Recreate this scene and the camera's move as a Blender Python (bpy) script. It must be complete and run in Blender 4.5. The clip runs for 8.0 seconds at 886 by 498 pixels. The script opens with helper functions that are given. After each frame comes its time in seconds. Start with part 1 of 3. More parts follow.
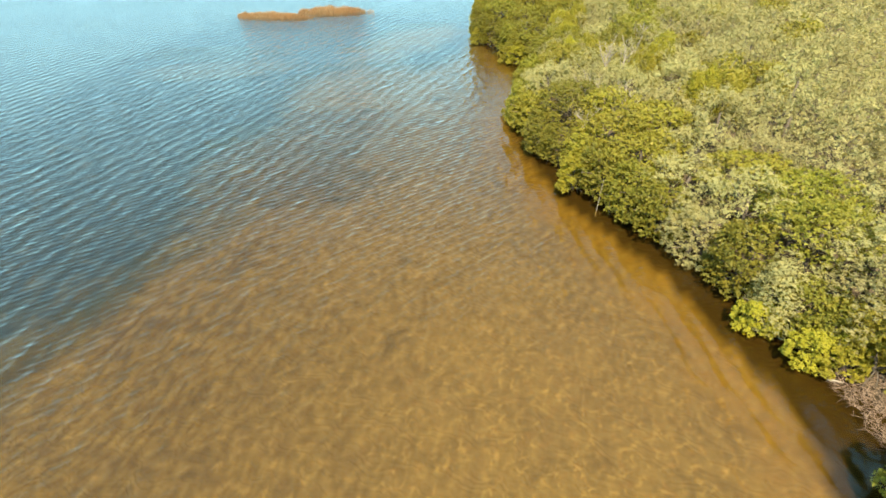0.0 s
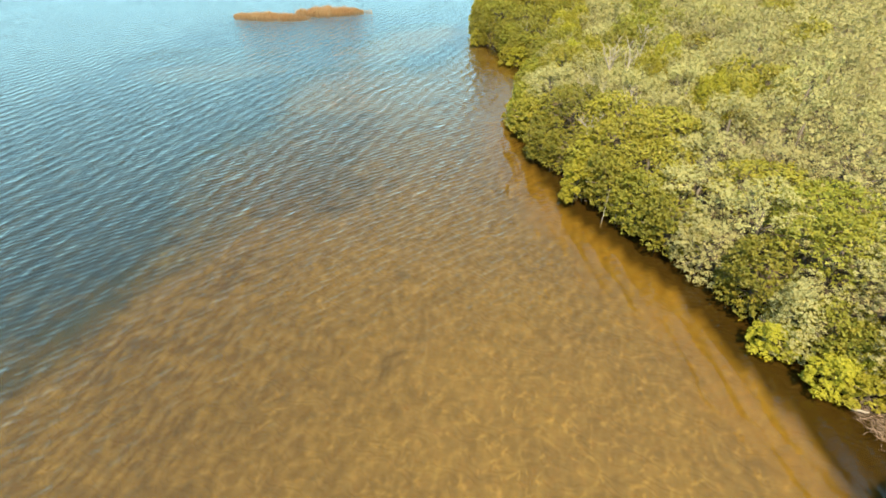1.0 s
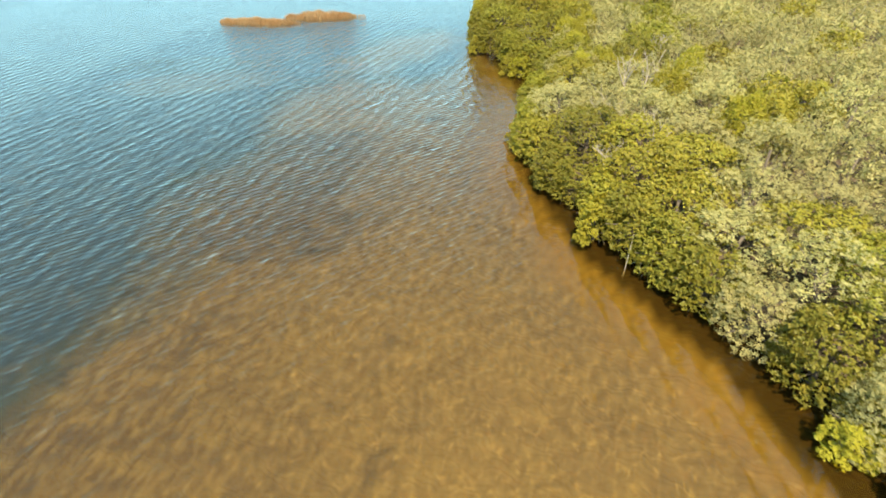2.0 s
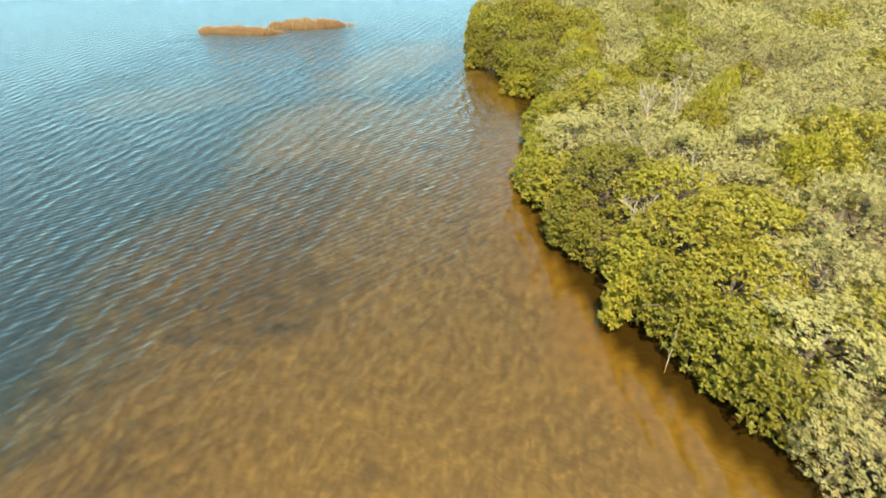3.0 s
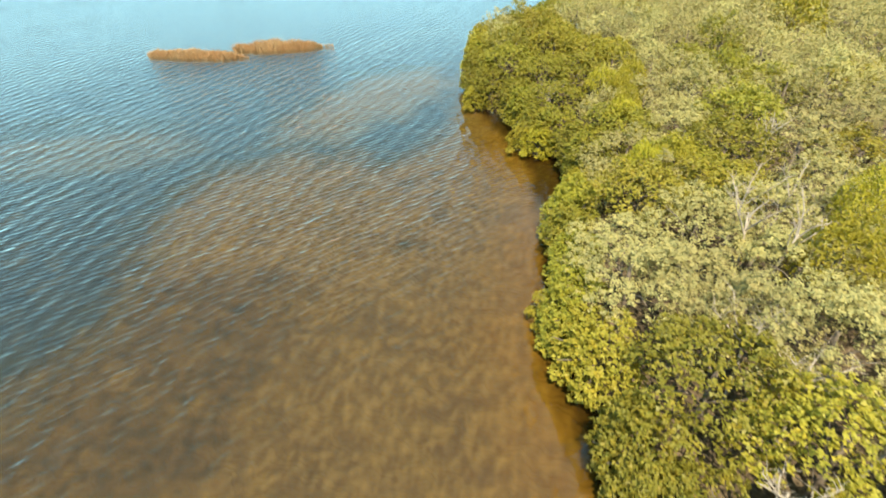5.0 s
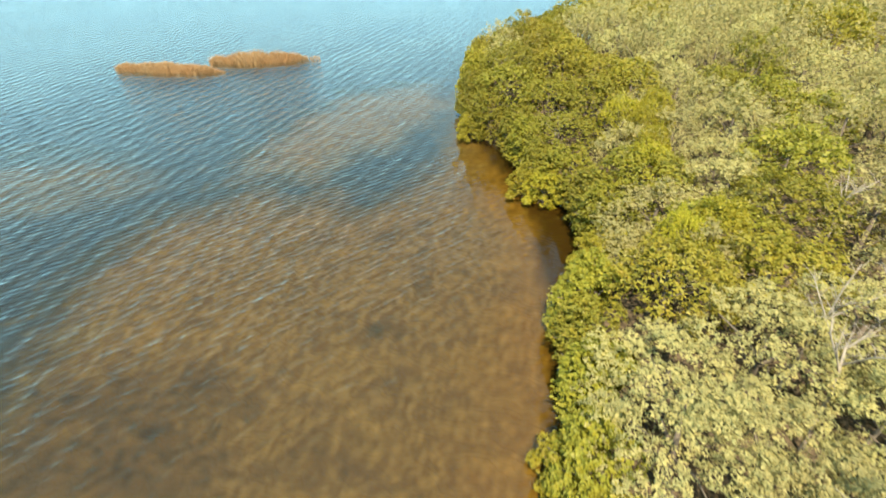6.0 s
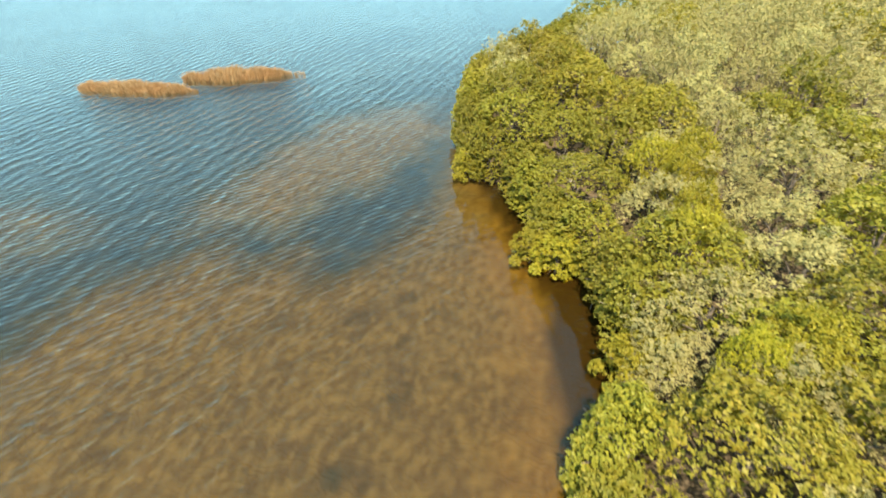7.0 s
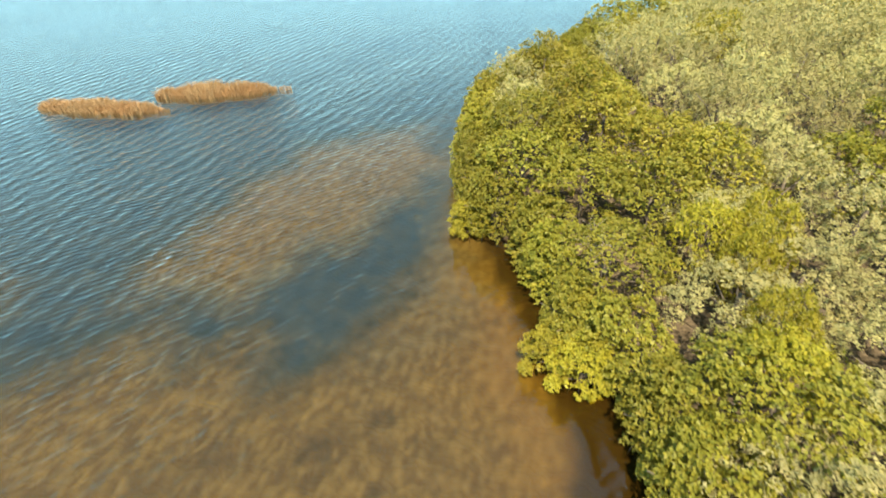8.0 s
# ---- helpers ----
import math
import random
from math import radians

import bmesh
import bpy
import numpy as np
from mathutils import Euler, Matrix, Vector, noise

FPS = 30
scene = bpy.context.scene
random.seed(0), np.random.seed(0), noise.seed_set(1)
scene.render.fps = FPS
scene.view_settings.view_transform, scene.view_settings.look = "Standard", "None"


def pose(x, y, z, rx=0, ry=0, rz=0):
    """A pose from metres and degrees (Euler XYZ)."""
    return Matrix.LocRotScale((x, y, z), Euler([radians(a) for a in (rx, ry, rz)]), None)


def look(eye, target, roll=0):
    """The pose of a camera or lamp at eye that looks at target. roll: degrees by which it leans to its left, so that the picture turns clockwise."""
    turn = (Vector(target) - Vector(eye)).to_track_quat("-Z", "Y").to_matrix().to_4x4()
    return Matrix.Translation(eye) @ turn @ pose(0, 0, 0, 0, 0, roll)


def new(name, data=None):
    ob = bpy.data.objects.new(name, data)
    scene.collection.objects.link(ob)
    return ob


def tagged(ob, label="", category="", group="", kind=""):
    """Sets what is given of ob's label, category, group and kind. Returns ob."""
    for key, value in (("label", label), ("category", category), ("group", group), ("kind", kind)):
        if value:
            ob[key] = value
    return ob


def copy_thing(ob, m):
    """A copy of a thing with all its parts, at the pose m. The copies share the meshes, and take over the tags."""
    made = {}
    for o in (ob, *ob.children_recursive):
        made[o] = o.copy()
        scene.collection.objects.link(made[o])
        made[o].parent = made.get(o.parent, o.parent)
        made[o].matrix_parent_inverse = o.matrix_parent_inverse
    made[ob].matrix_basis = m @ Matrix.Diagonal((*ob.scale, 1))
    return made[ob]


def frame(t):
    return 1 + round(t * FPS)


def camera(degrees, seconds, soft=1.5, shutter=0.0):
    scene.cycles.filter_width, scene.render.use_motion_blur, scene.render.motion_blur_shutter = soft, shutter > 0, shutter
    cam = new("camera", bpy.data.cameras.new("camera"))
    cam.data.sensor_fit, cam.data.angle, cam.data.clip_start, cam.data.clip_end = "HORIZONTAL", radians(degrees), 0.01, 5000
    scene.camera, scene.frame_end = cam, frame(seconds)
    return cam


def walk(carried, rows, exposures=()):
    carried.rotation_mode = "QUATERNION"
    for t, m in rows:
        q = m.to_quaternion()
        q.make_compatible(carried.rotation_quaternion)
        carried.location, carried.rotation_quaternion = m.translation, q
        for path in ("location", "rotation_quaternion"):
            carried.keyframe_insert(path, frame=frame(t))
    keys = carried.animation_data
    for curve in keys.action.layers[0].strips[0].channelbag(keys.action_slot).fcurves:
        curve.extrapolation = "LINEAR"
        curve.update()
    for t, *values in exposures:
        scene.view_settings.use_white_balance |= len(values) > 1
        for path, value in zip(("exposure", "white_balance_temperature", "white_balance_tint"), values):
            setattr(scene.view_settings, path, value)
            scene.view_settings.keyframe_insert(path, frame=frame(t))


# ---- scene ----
# ---------------------------------------------------------------- settings
EXPO = 2.14
SUN_STRENGTH, SKY_STRENGTH = 3.75, 0.119
RIPPLE, WAVES = 0.047, 1.25
TEA_TINT, BAY_TINT = (0.96, 0.84, 0.43), (0.76, 0.84, 0.84)
SAND_A, SAND_B, SAND_BROWN, SAND_SILT = (0.080, 0.058, 0.031), (0.099, 0.073, 0.038), (0.0300, 0.0202, 0.0112), (0.132, 0.102, 0.056)
# bright tone of the caustic lines painted on the bed
SAND_CAUSTIC = (0.24, 0.18, 0.095)
SAND_RUST = (0.104, 0.064, 0.020)
# dark bank bed, toned down to carry the crowns' shade
BANK_SHADE_A, BANK_SHADE_B = (0.0085, 0.0054, 0.003), (0.017, 0.0106, 0.0054)
LEAF_GREEN = ((0.151, 0.15, 0.019), (0.21, 0.202, 0.025), (0.244, 0.228, 0.03))
LEAF_OLIVE = ((0.197, 0.18, 0.022), (0.25, 0.228, 0.028), (0.281, 0.246, 0.035))
LEAF_PALE = ((0.254, 0.237, 0.101), (0.31, 0.286, 0.126), (0.339, 0.307, 0.137))
LEAF_YELLOW = ((0.249, 0.231, 0.021), (0.312, 0.285, 0.027), (0.349, 0.314, 0.032))

# ---------------------------------------------------------------- camera
LENS = 84.0
cam = camera(LENS, 8.0, soft=1.65, shutter=0.3)
# seconds, place, heading to the left, tilt, roll
PATH = [
    (0, 0.000, 0.000, 9.999, 0.00, -34.47, -0.28),
    (0.5, 0.020, 0.297, 9.993, -0.03, -34.53, -0.29),
    (1, 0.027, 0.969, 9.986, -0.06, -34.58, -0.30),
    (2.5, 0.118, 6.254, 9.974, -0.51, -34.61, -0.49),
    (3, 0.157, 8.357, 9.972, -0.89, -34.51, -0.34),
    (3.5, 0.226, 10.632, 9.972, -1.08, -34.40, -0.32),
    (4, 0.340, 12.962, 9.971, -1.26, -34.32, -0.29),
    (4.5, 0.553, 15.319, 9.968, -1.13, -34.30, -0.38),
    (6, 1.633, 22.424, 9.967, -0.38, -34.27, -0.34),
    (6.5, 1.990, 24.803, 9.963, -0.08, -34.28, -0.71),
    (7, 2.294, 27.246, 9.959, 0.53, -34.40, -1.01),
    (7.5, 2.595, 29.681, 9.956, 1.76, -34.66, -1.14),
    (8, 2.884, 32.126, 9.952, 2.07, -34.90, -1.66),
]


def flown(x, y, z, yaw, tilt, roll):
    a, b = radians(yaw), radians(tilt)
    ahead = Vector((-math.sin(a) * math.cos(b), math.cos(a) * math.cos(b), math.sin(b)))
    eye = Vector((x, y, z))
    return look(eye, eye + ahead * 10, roll)


walk(cam, [(t, flown(*row)) for t, *row in PATH], exposures=[(0.0, EXPO), (8.0, EXPO)])

# ---------------------------------------------------------------- light
SUN_TO = Vector((-0.10, -0.80, 1.28)).normalized()
world = bpy.data.worlds.new("sky")
world.use_nodes = True
scene.world = world
wn = world.node_tree.nodes
sky = wn.new("ShaderNodeTexSky")
sky.sky_type = "NISHITA"
sky.sun_disc = False
sky.sun_elevation = math.asin(SUN_TO.z)
sky.sun_rotation = math.atan2(SUN_TO.x, SUN_TO.y)
sky.air_density, sky.dust_density, sky.ozone_density = 0.7, 0.0, 3.0
wn["Background"].inputs["Strength"].default_value = SKY_STRENGTH
cast = wn.new("ShaderNodeMix")
cast.data_type, cast.blend_type = "RGBA", "MULTIPLY"
cast.inputs[0].default_value = 1.0
cast.inputs[7].default_value = (0.74, 1.0, 0.93, 1)
world.node_tree.links.new(sky.outputs[0], cast.inputs[6])
# thin high haze evens the clear sky out
haze = wn.new("ShaderNodeMix")
haze.data_type = "RGBA"
haze.inputs[0].default_value = 0.88
haze.inputs[7].default_value = (1.15, 2.26, 2.70, 1)
world.node_tree.links.new(cast.outputs[2], haze.inputs[6])
world.node_tree.links.new(haze.outputs[2], wn["Background"].inputs[0])
sun_data = bpy.data.lights.new("sun", "SUN")
sun_data.energy, sun_data.angle, sun_data.color = SUN_STRENGTH, radians(1.2), (1.0, 0.85, 0.58)
sun = new("sun", sun_data)
sun.matrix_world = look(SUN_TO * 60, (0, 0, 0))


# ---------------------------------------------------------------- materials
class Nodes:
    """A short way to wire a material."""

    def __init__(self, name):
        self.mat = bpy.data.materials.new(name)
        self.mat.use_nodes = True
        self.tree = self.mat.node_tree
        self.tree.nodes.clear()
        self.out = self.add("ShaderNodeOutputMaterial")

    def add(self, kind, operation="", feature="", attribute_name="", vector_type="", blend_type="", use_clamp=False):
        node = self.tree.nodes.new(kind)
        if operation:
            node.operation = operation
        if use_clamp:
            node.use_clamp = True
        if feature:
            node.feature = feature
        if attribute_name:
            node.attribute_name = attribute_name
        if vector_type:
            node.vector_type = vector_type
        if blend_type:
            node.data_type, node.blend_type = "RGBA", blend_type
        return node

    def put(self, node, **sockets):
        for key, value in sockets.items():
            socket = node.inputs[key.replace("_", " ")]
            if isinstance(value, bpy.types.NodeSocket):
                self.tree.links.new(value, socket)
            else:
                socket.default_value = value
        return node

    def noise(self, vec, scale, detail=3.0, rough=0.55, distortion=0.0):
        n = self.put(self.add("ShaderNodeTexNoise"), Scale=scale, Detail=detail, Roughness=rough, Distortion=distortion)
        self.tree.links.new(vec, n.inputs["Vector"])
        return n.outputs["Fac"]

    def ramp(self, fac, stops, mode="LINEAR"):
        n = self.add("ShaderNodeValToRGB")
        n.color_ramp.interpolation = mode
        e = n.color_ramp.elements
        while len(e) < len(stops):
            e.new(0.5)
        for item, (pos, col) in zip(e, stops):
            item.position = pos
            item.color = (*col, 1) if isinstance(col, tuple) else (col, col, col, 1)
        self.tree.links.new(fac, n.inputs[0])
        return n.outputs[0]

    def math(self, op, a, b=0.0, clamp=False):
        n = self.add("ShaderNodeMath", operation=op, use_clamp=clamp)
        for socket, value in zip(n.inputs, (a, b)):
            if isinstance(value, bpy.types.NodeSocket):
                self.tree.links.new(value, socket)
            else:
                socket.default_value = value
        return n.outputs[0]

    def mix(self, fac, a, b, blend="MIX"):
        n = self.add("ShaderNodeMix", blend_type=blend)
        for socket, value in zip((n.inputs[0], n.inputs[6], n.inputs[7]), (fac, a, b)):
            if isinstance(value, bpy.types.NodeSocket):
                self.tree.links.new(value, socket)
            elif isinstance(value, tuple):
                socket.default_value = (*value, 1)
            else:
                socket.default_value = value
        return n.outputs[2]

    def stretch(self, vec, scale, turn=0.0):
        n = self.add("ShaderNodeMapping", vector_type="TEXTURE")
        n.inputs["Scale"].default_value = scale
        n.inputs["Rotation"].default_value = (0, 0, radians(turn))
        self.tree.links.new(vec, n.inputs["Vector"])
        return n.outputs[0]

    def bump(self, height, strength, distance):
        n = self.put(self.add("ShaderNodeBump"), Height=height, Strength=strength, Distance=distance)
        return n.outputs[0]

    def finish(self, shader):
        self.tree.links.new(shader, self.out.inputs[0])
        return self.mat


def leaf_material(name, low, high, fresh, through_part=0.48, rough=0.5, gold=0.55):
    """Leaves: each one its own shade, each plant its own drift of tone; some light passes through."""
    n = Nodes(name)
    geo, info = n.add("ShaderNodeNewGeometry"), n.add("ShaderNodeObjectInfo")
    coord = n.add("ShaderNodeTexCoord").outputs["Object"]
    each = n.ramp(geo.outputs["Random Per Island"], [(0.0, low), (0.5, high), (0.95, high), (1.0, fresh)])
    patch = n.noise(coord, 1.6, 2.0)
    each = n.mix(n.ramp(patch, [(0.35, 0.0), (0.7, 0.4)]), each, fresh)
    # sprays of old yellowing and of young dark leaves
    spray = n.noise(coord, 4.2, 2.0, 0.5)
    each = n.mix(n.ramp(spray, [(0.54, 0.0), (0.68, gold)]), each, (fresh[0] * 1.25, fresh[1] * 1.08, fresh[2] * 0.8))
    each = n.mix(n.ramp(spray, [(0.30, 0.55), (0.45, 0.0)]), each, (low[0] * 0.62, low[1] * 0.78, low[2] * 0.9))
    hue = n.add("ShaderNodeHueSaturation")
    n.put(hue, Color=each, Hue=n.math("ADD", 0.492, n.math("MULTIPLY", info.outputs["Random"], 0.016)),
          Value=n.math("ADD", 0.82, n.math("MULTIPLY", info.outputs["Random"], 0.36)))
    col = hue.outputs[0]
    base = n.put(n.add("ShaderNodeBsdfPrincipled"), Base_Color=col, Roughness=rough)
    base.inputs["Specular IOR Level"].default_value = 0.3 if rough < 0.52 else 0.12
    thin = n.put(n.add("ShaderNodeBsdfTranslucent"), Color=n.mix(1.0, col, (1.0, 0.95, 0.6), "MULTIPLY"))
    mixed = n.add("ShaderNodeMixShader")
    mixed.inputs[0].default_value = through_part
    n.tree.links.new(base.outputs[0], mixed.inputs[1])
    n.tree.links.new(thin.outputs[0], mixed.inputs[2])
    return n.finish(mixed.outputs[0])


def bark_material(name, dark, pale, rough=0.85):
    n = Nodes(name)
    coord = n.add("ShaderNodeTexCoord").outputs["Object"]
    grain = n.noise(n.stretch(coord, (0.03, 0.03, 0.25)), 1.0, 4.0)
    wear = n.noise(coord, 2.3, 3.0)
    col = n.mix(n.math("MULTIPLY", grain, n.ramp(wear, [(0.3, 0.5), (0.7, 1.0)])), dark, pale)
    base = n.put(n.add("ShaderNodeBsdfPrincipled"), Base_Color=col, Roughness=rough, Normal=n.bump(grain, 0.6, 0.01))
    return n.finish(base.outputs[0])


def ground_material():
    """Mud and litter above the water line, sand with browner parts and weed patches below it."""
    n = Nodes("mud_and_sand")
    geo = n.add("ShaderNodeNewGeometry")
    pos = geo.outputs["Position"]
    flat = n.add("ShaderNodeVectorMath", operation="MULTIPLY")
    n.tree.links.new(pos, flat.inputs[0])
    flat.inputs[1].default_value = (1, 1, 0)
    pos2 = flat.outputs[0]
    high = n.add("ShaderNodeSeparateXYZ")
    n.tree.links.new(pos, high.inputs[0])
    # sand: broad drift, blotches, fine grain; a paler net of painted caustics follows
    broad = n.noise(pos2, 0.16, 3.0)
    blotch = n.noise(n.stretch(pos2, (0.7, 1.0, 1.0), -25), 0.75, 5.0, 0.6, 0.8)
    silt = n.noise(n.stretch(pos2, (0.7, 1.3, 1.0), -12), 2.6, 3.0, 0.55)
    marks = n.put(n.add("ShaderNodeTexWave"), Scale=1.25, Distortion=15.0, Detail=3.0)
    marks.inputs["Detail Scale"].default_value = 1.1
    n.tree.links.new(n.stretch(pos2, (1.0, 1.0, 1.0), 62), marks.inputs["Vector"])
    marks = marks.outputs["Fac"]
    sand = n.mix(n.ramp(broad, [(0.3, 0.0), (0.7, 1.0)]), SAND_A, SAND_B)
    sand = n.mix(n.ramp(blotch, [(0.42, 0.0), (0.68, 0.4)]), sand, SAND_BROWN)
    mottle = n.noise(pos2, 2.6, 5.0, 0.68, 0.5)
    sand = n.mix(n.ramp(mottle, [(0.36, 0.24), (0.62, 0.0)]), sand, SAND_BROWN)
    sand = n.mix(n.ramp(n.noise(pos2, 3.7, 3.0, 0.6), [(0.52, 0.0), (0.72, 0.55)]), sand, (0.115, 0.072, 0.035))
    brown_part = n.add("ShaderNodeAttribute", attribute_name="brown_part").outputs["Fac"]
    sand = n.mix(n.math("MULTIPLY", brown_part, n.ramp(n.noise(pos2, 0.55, 4.0, 0.6), [(0.3, 0.6), (0.65, 1.0)])), sand, SAND_BROWN)
    sand = n.mix(n.ramp(silt, [(0.42, 0.0), (0.7, 0.4)]), sand, SAND_SILT)
    # pale net of sunlight focused by the water's ripples, painted on the sand
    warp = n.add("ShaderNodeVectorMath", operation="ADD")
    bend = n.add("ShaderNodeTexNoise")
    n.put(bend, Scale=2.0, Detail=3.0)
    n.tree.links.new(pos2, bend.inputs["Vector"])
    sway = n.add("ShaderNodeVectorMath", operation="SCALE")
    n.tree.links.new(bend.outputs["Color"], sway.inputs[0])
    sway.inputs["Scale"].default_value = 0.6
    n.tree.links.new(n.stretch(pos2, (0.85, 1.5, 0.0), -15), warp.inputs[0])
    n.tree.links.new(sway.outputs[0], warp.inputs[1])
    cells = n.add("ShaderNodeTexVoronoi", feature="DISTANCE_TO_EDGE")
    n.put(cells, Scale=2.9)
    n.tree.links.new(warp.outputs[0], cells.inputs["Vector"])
    caustic = n.ramp(cells.outputs["Distance"], [(0.0, 1.0), (0.035, 0.5), (0.11, 0.0)])
    caustic = n.math("MULTIPLY", caustic, n.ramp(n.noise(n.stretch(pos2, (1.0, 0.6, 1.0), 20), 3.0, 3.0, 0.6), [(0.44, 0.0), (0.72, 0.6)]))
    caustic = n.math("MULTIPLY", caustic, n.math("SUBTRACT", 1.0, n.math("MULTIPLY", brown_part, 0.6)))
    sand = n.mix(caustic, sand, SAND_CAUSTIC)
    # weed
    cover = n.add("ShaderNodeAttribute", attribute_name="weed_cover").outputs["Fac"]
    ragged = n.math("ADD", cover, n.math("MULTIPLY", n.math("SUBTRACT", n.noise(pos2, 0.9, 6.0, 0.7, 0.7), 0.5), 2.5))
    weed_col = n.mix(n.ramp(n.noise(pos2, 2.4, 5.0, 0.65, 0.6), [(0.35, 0.0), (0.7, 1.0)]), (0.0145, 0.0105, 0.0068), (0.046, 0.032, 0.0165))
    # blue of deep water and mirrored sky, put into the bay bed's colour
    bay_blue = n.mix(n.ramp(n.noise(pos2, 1.1, 5.0, 0.65, 0.6), [(0.38, 0.0), (0.66, 1.0)]), (0.010, 0.0135, 0.0185), (0.026, 0.025, 0.022))
    weed_col = n.mix(n.ramp(cover, [(0.84, 0.0), (0.95, 0.85)]), weed_col, bay_blue)
    bed = n.mix(n.ramp(ragged, [(0.30, 0.0), (0.85, 0.95)]), sand, weed_col)
    # iron-stained sand beside the dark band
    rust = n.add("ShaderNodeAttribute", attribute_name="rust").outputs["Fac"]
    bed = n.mix(n.math("MULTIPLY", rust, n.ramp(n.noise(n.stretch(pos2, (1.0, 0.35, 1.0), 25), 1.4, 4.0), [(0.3, 0.1), (0.7, 0.65)])), bed, SAND_RUST)
    # dark bank among the roots, with the trees' shade painted into its colour
    shade_band = n.add("ShaderNodeAttribute", attribute_name="bank_shade").outputs["Fac"]
    bed = n.mix(n.math("MULTIPLY", shade_band, 0.95), bed, n.mix(n.noise(pos2, 4.0, 4.0), BANK_SHADE_A, BANK_SHADE_B))
    # land
    litter = n.noise(pos2, 9.0, 5.0, 0.7)
    land = n.mix(n.ramp(litter, [(0.35, 0.0), (0.7, 1.0)]), (0.034, 0.026, 0.016), (0.125, 0.094, 0.062))
    edge = n.math("ADD", high.outputs["Z"], n.math("MULTIPLY", n.math("SUBTRACT", n.noise(pos2, 2.5, 3.0), 0.5), 0.05))
    col = n.mix(n.ramp(n.math("MULTIPLY", edge, 8.0), [(0.0, 0.0), (0.5, 1.0)]), bed, land)
    # the painted net also raises the bump
    relief = n.math("ADD", n.math("ADD", n.math("MULTIPLY", marks, 0.6), caustic), n.math("ADD", blotch, n.math("MULTIPLY", litter, 0.3)))
    base = n.put(n.add("ShaderNodeBsdfPrincipled"), Base_Color=col, Roughness=0.9, Normal=n.bump(relief, 0.5, 0.03))
    base.inputs["Specular IOR Level"].default_value = 0.1
    return n.finish(base.outputs[0])


def water_material():
    """Clear, tea-stained water: see-through, with the sky's gloss by Fresnel over fine ripples."""
    n = Nodes("tea_stained_water")
    pos = n.add("ShaderNodeNewGeometry").outputs["Position"]
    gust = n.noise(pos, 0.11, 3.0)

    def train(turn, length, distortion, detail):
        w = n.put(n.add("ShaderNodeTexWave"), Scale=0.3142 / length, Distortion=distortion, Detail=detail)
        w.inputs["Detail Scale"].default_value = 1.3
        w.inputs["Detail Roughness"].default_value = 0.6
        n.tree.links.new(n.stretch(pos, (1.0, 1.0, 1.0), turn), w.inputs["Vector"])
        return n.math("POWER", w.outputs["Fac"], 1.6)

    height = n.math("MULTIPLY", train(-19, 0.85, 4.5, 2.0), n.ramp(n.noise(pos, 0.35, 2.0), [(0.3, 0.35), (0.65, 1.0)]))
    height = n.math("ADD", height, n.math("MULTIPLY", train(4, 0.62, 4.5, 2.0), 0.5))
    height = n.math("ADD", height, n.math("MULTIPLY", train(-52, 0.30, 4.0, 2.0), 0.36))
    height = n.math("ADD", height, n.math("MULTIPLY", n.noise(n.stretch(pos, (0.10, 0.22, 1.0), -30), 1.0, 2.0), 0.35))
    height = n.math("MULTIPLY", height, n.ramp(gust, [(0.3, 0.6), (0.7, 1.0)]))
    height = n.math("MULTIPLY", height, n.add("ShaderNodeAttribute", attribute_name="open").outputs["Fac"])
    normal = n.bump(height, 1.0, RIPPLE)
    gloss = n.put(n.add("ShaderNodeBsdfGlossy"), Roughness=0.07, Color=(1, 1, 1, 1), Normal=normal)
    tint = n.mix(n.add("ShaderNodeAttribute", attribute_name="deep").outputs["Fac"], TEA_TINT, BAY_TINT)
    clear = n.put(n.add("ShaderNodeBsdfTransparent"), Color=tint)
    rim = n.put(n.add("ShaderNodeLayerWeight"), Blend=0.5, Normal=normal)
    rim = n.math("ADD", 0.034, n.math("MULTIPLY", 0.966, n.math("POWER", rim.outputs["Facing"], 5.0)))
    mixed = n.add("ShaderNodeMixShader")
    n.tree.links.new(rim, mixed.inputs[0])
    n.tree.links.new(clear.outputs[0], mixed.inputs[1])
    n.tree.links.new(gloss.outputs[0], mixed.inputs[2])
    return n.finish(mixed.outputs[0])


def straw_material():
    n = Nodes("russet_marsh_grass")
    geo = n.add("ShaderNodeNewGeometry")
    coord = n.add("ShaderNodeTexCoord").outputs["Object"]
    each = n.ramp(geo.outputs["Random Per Island"], [(0.0, (0.20, 0.12, 0.055)), (0.5, (0.30, 0.19, 0.088)), (1.0, (0.40, 0.28, 0.15))])
    col = n.mix(n.ramp(n.noise(coord, 0.8, 3.0), [(0.35, 0.0), (0.7, 0.6)]), each, (0.27, 0.13, 0.045))
    base = n.put(n.add("ShaderNodeBsdfPrincipled"), Base_Color=col, Roughness=0.7)
    thin = n.put(n.add("ShaderNodeBsdfTranslucent"), Color=col)
    mixed = n.add("ShaderNodeMixShader")
    mixed.inputs[0].default_value = 0.25
    n.tree.links.new(base.outputs[0], mixed.inputs[1])
    n.tree.links.new(thin.outputs[0], mixed.inputs[2])
    return n.finish(mixed.outputs[0])


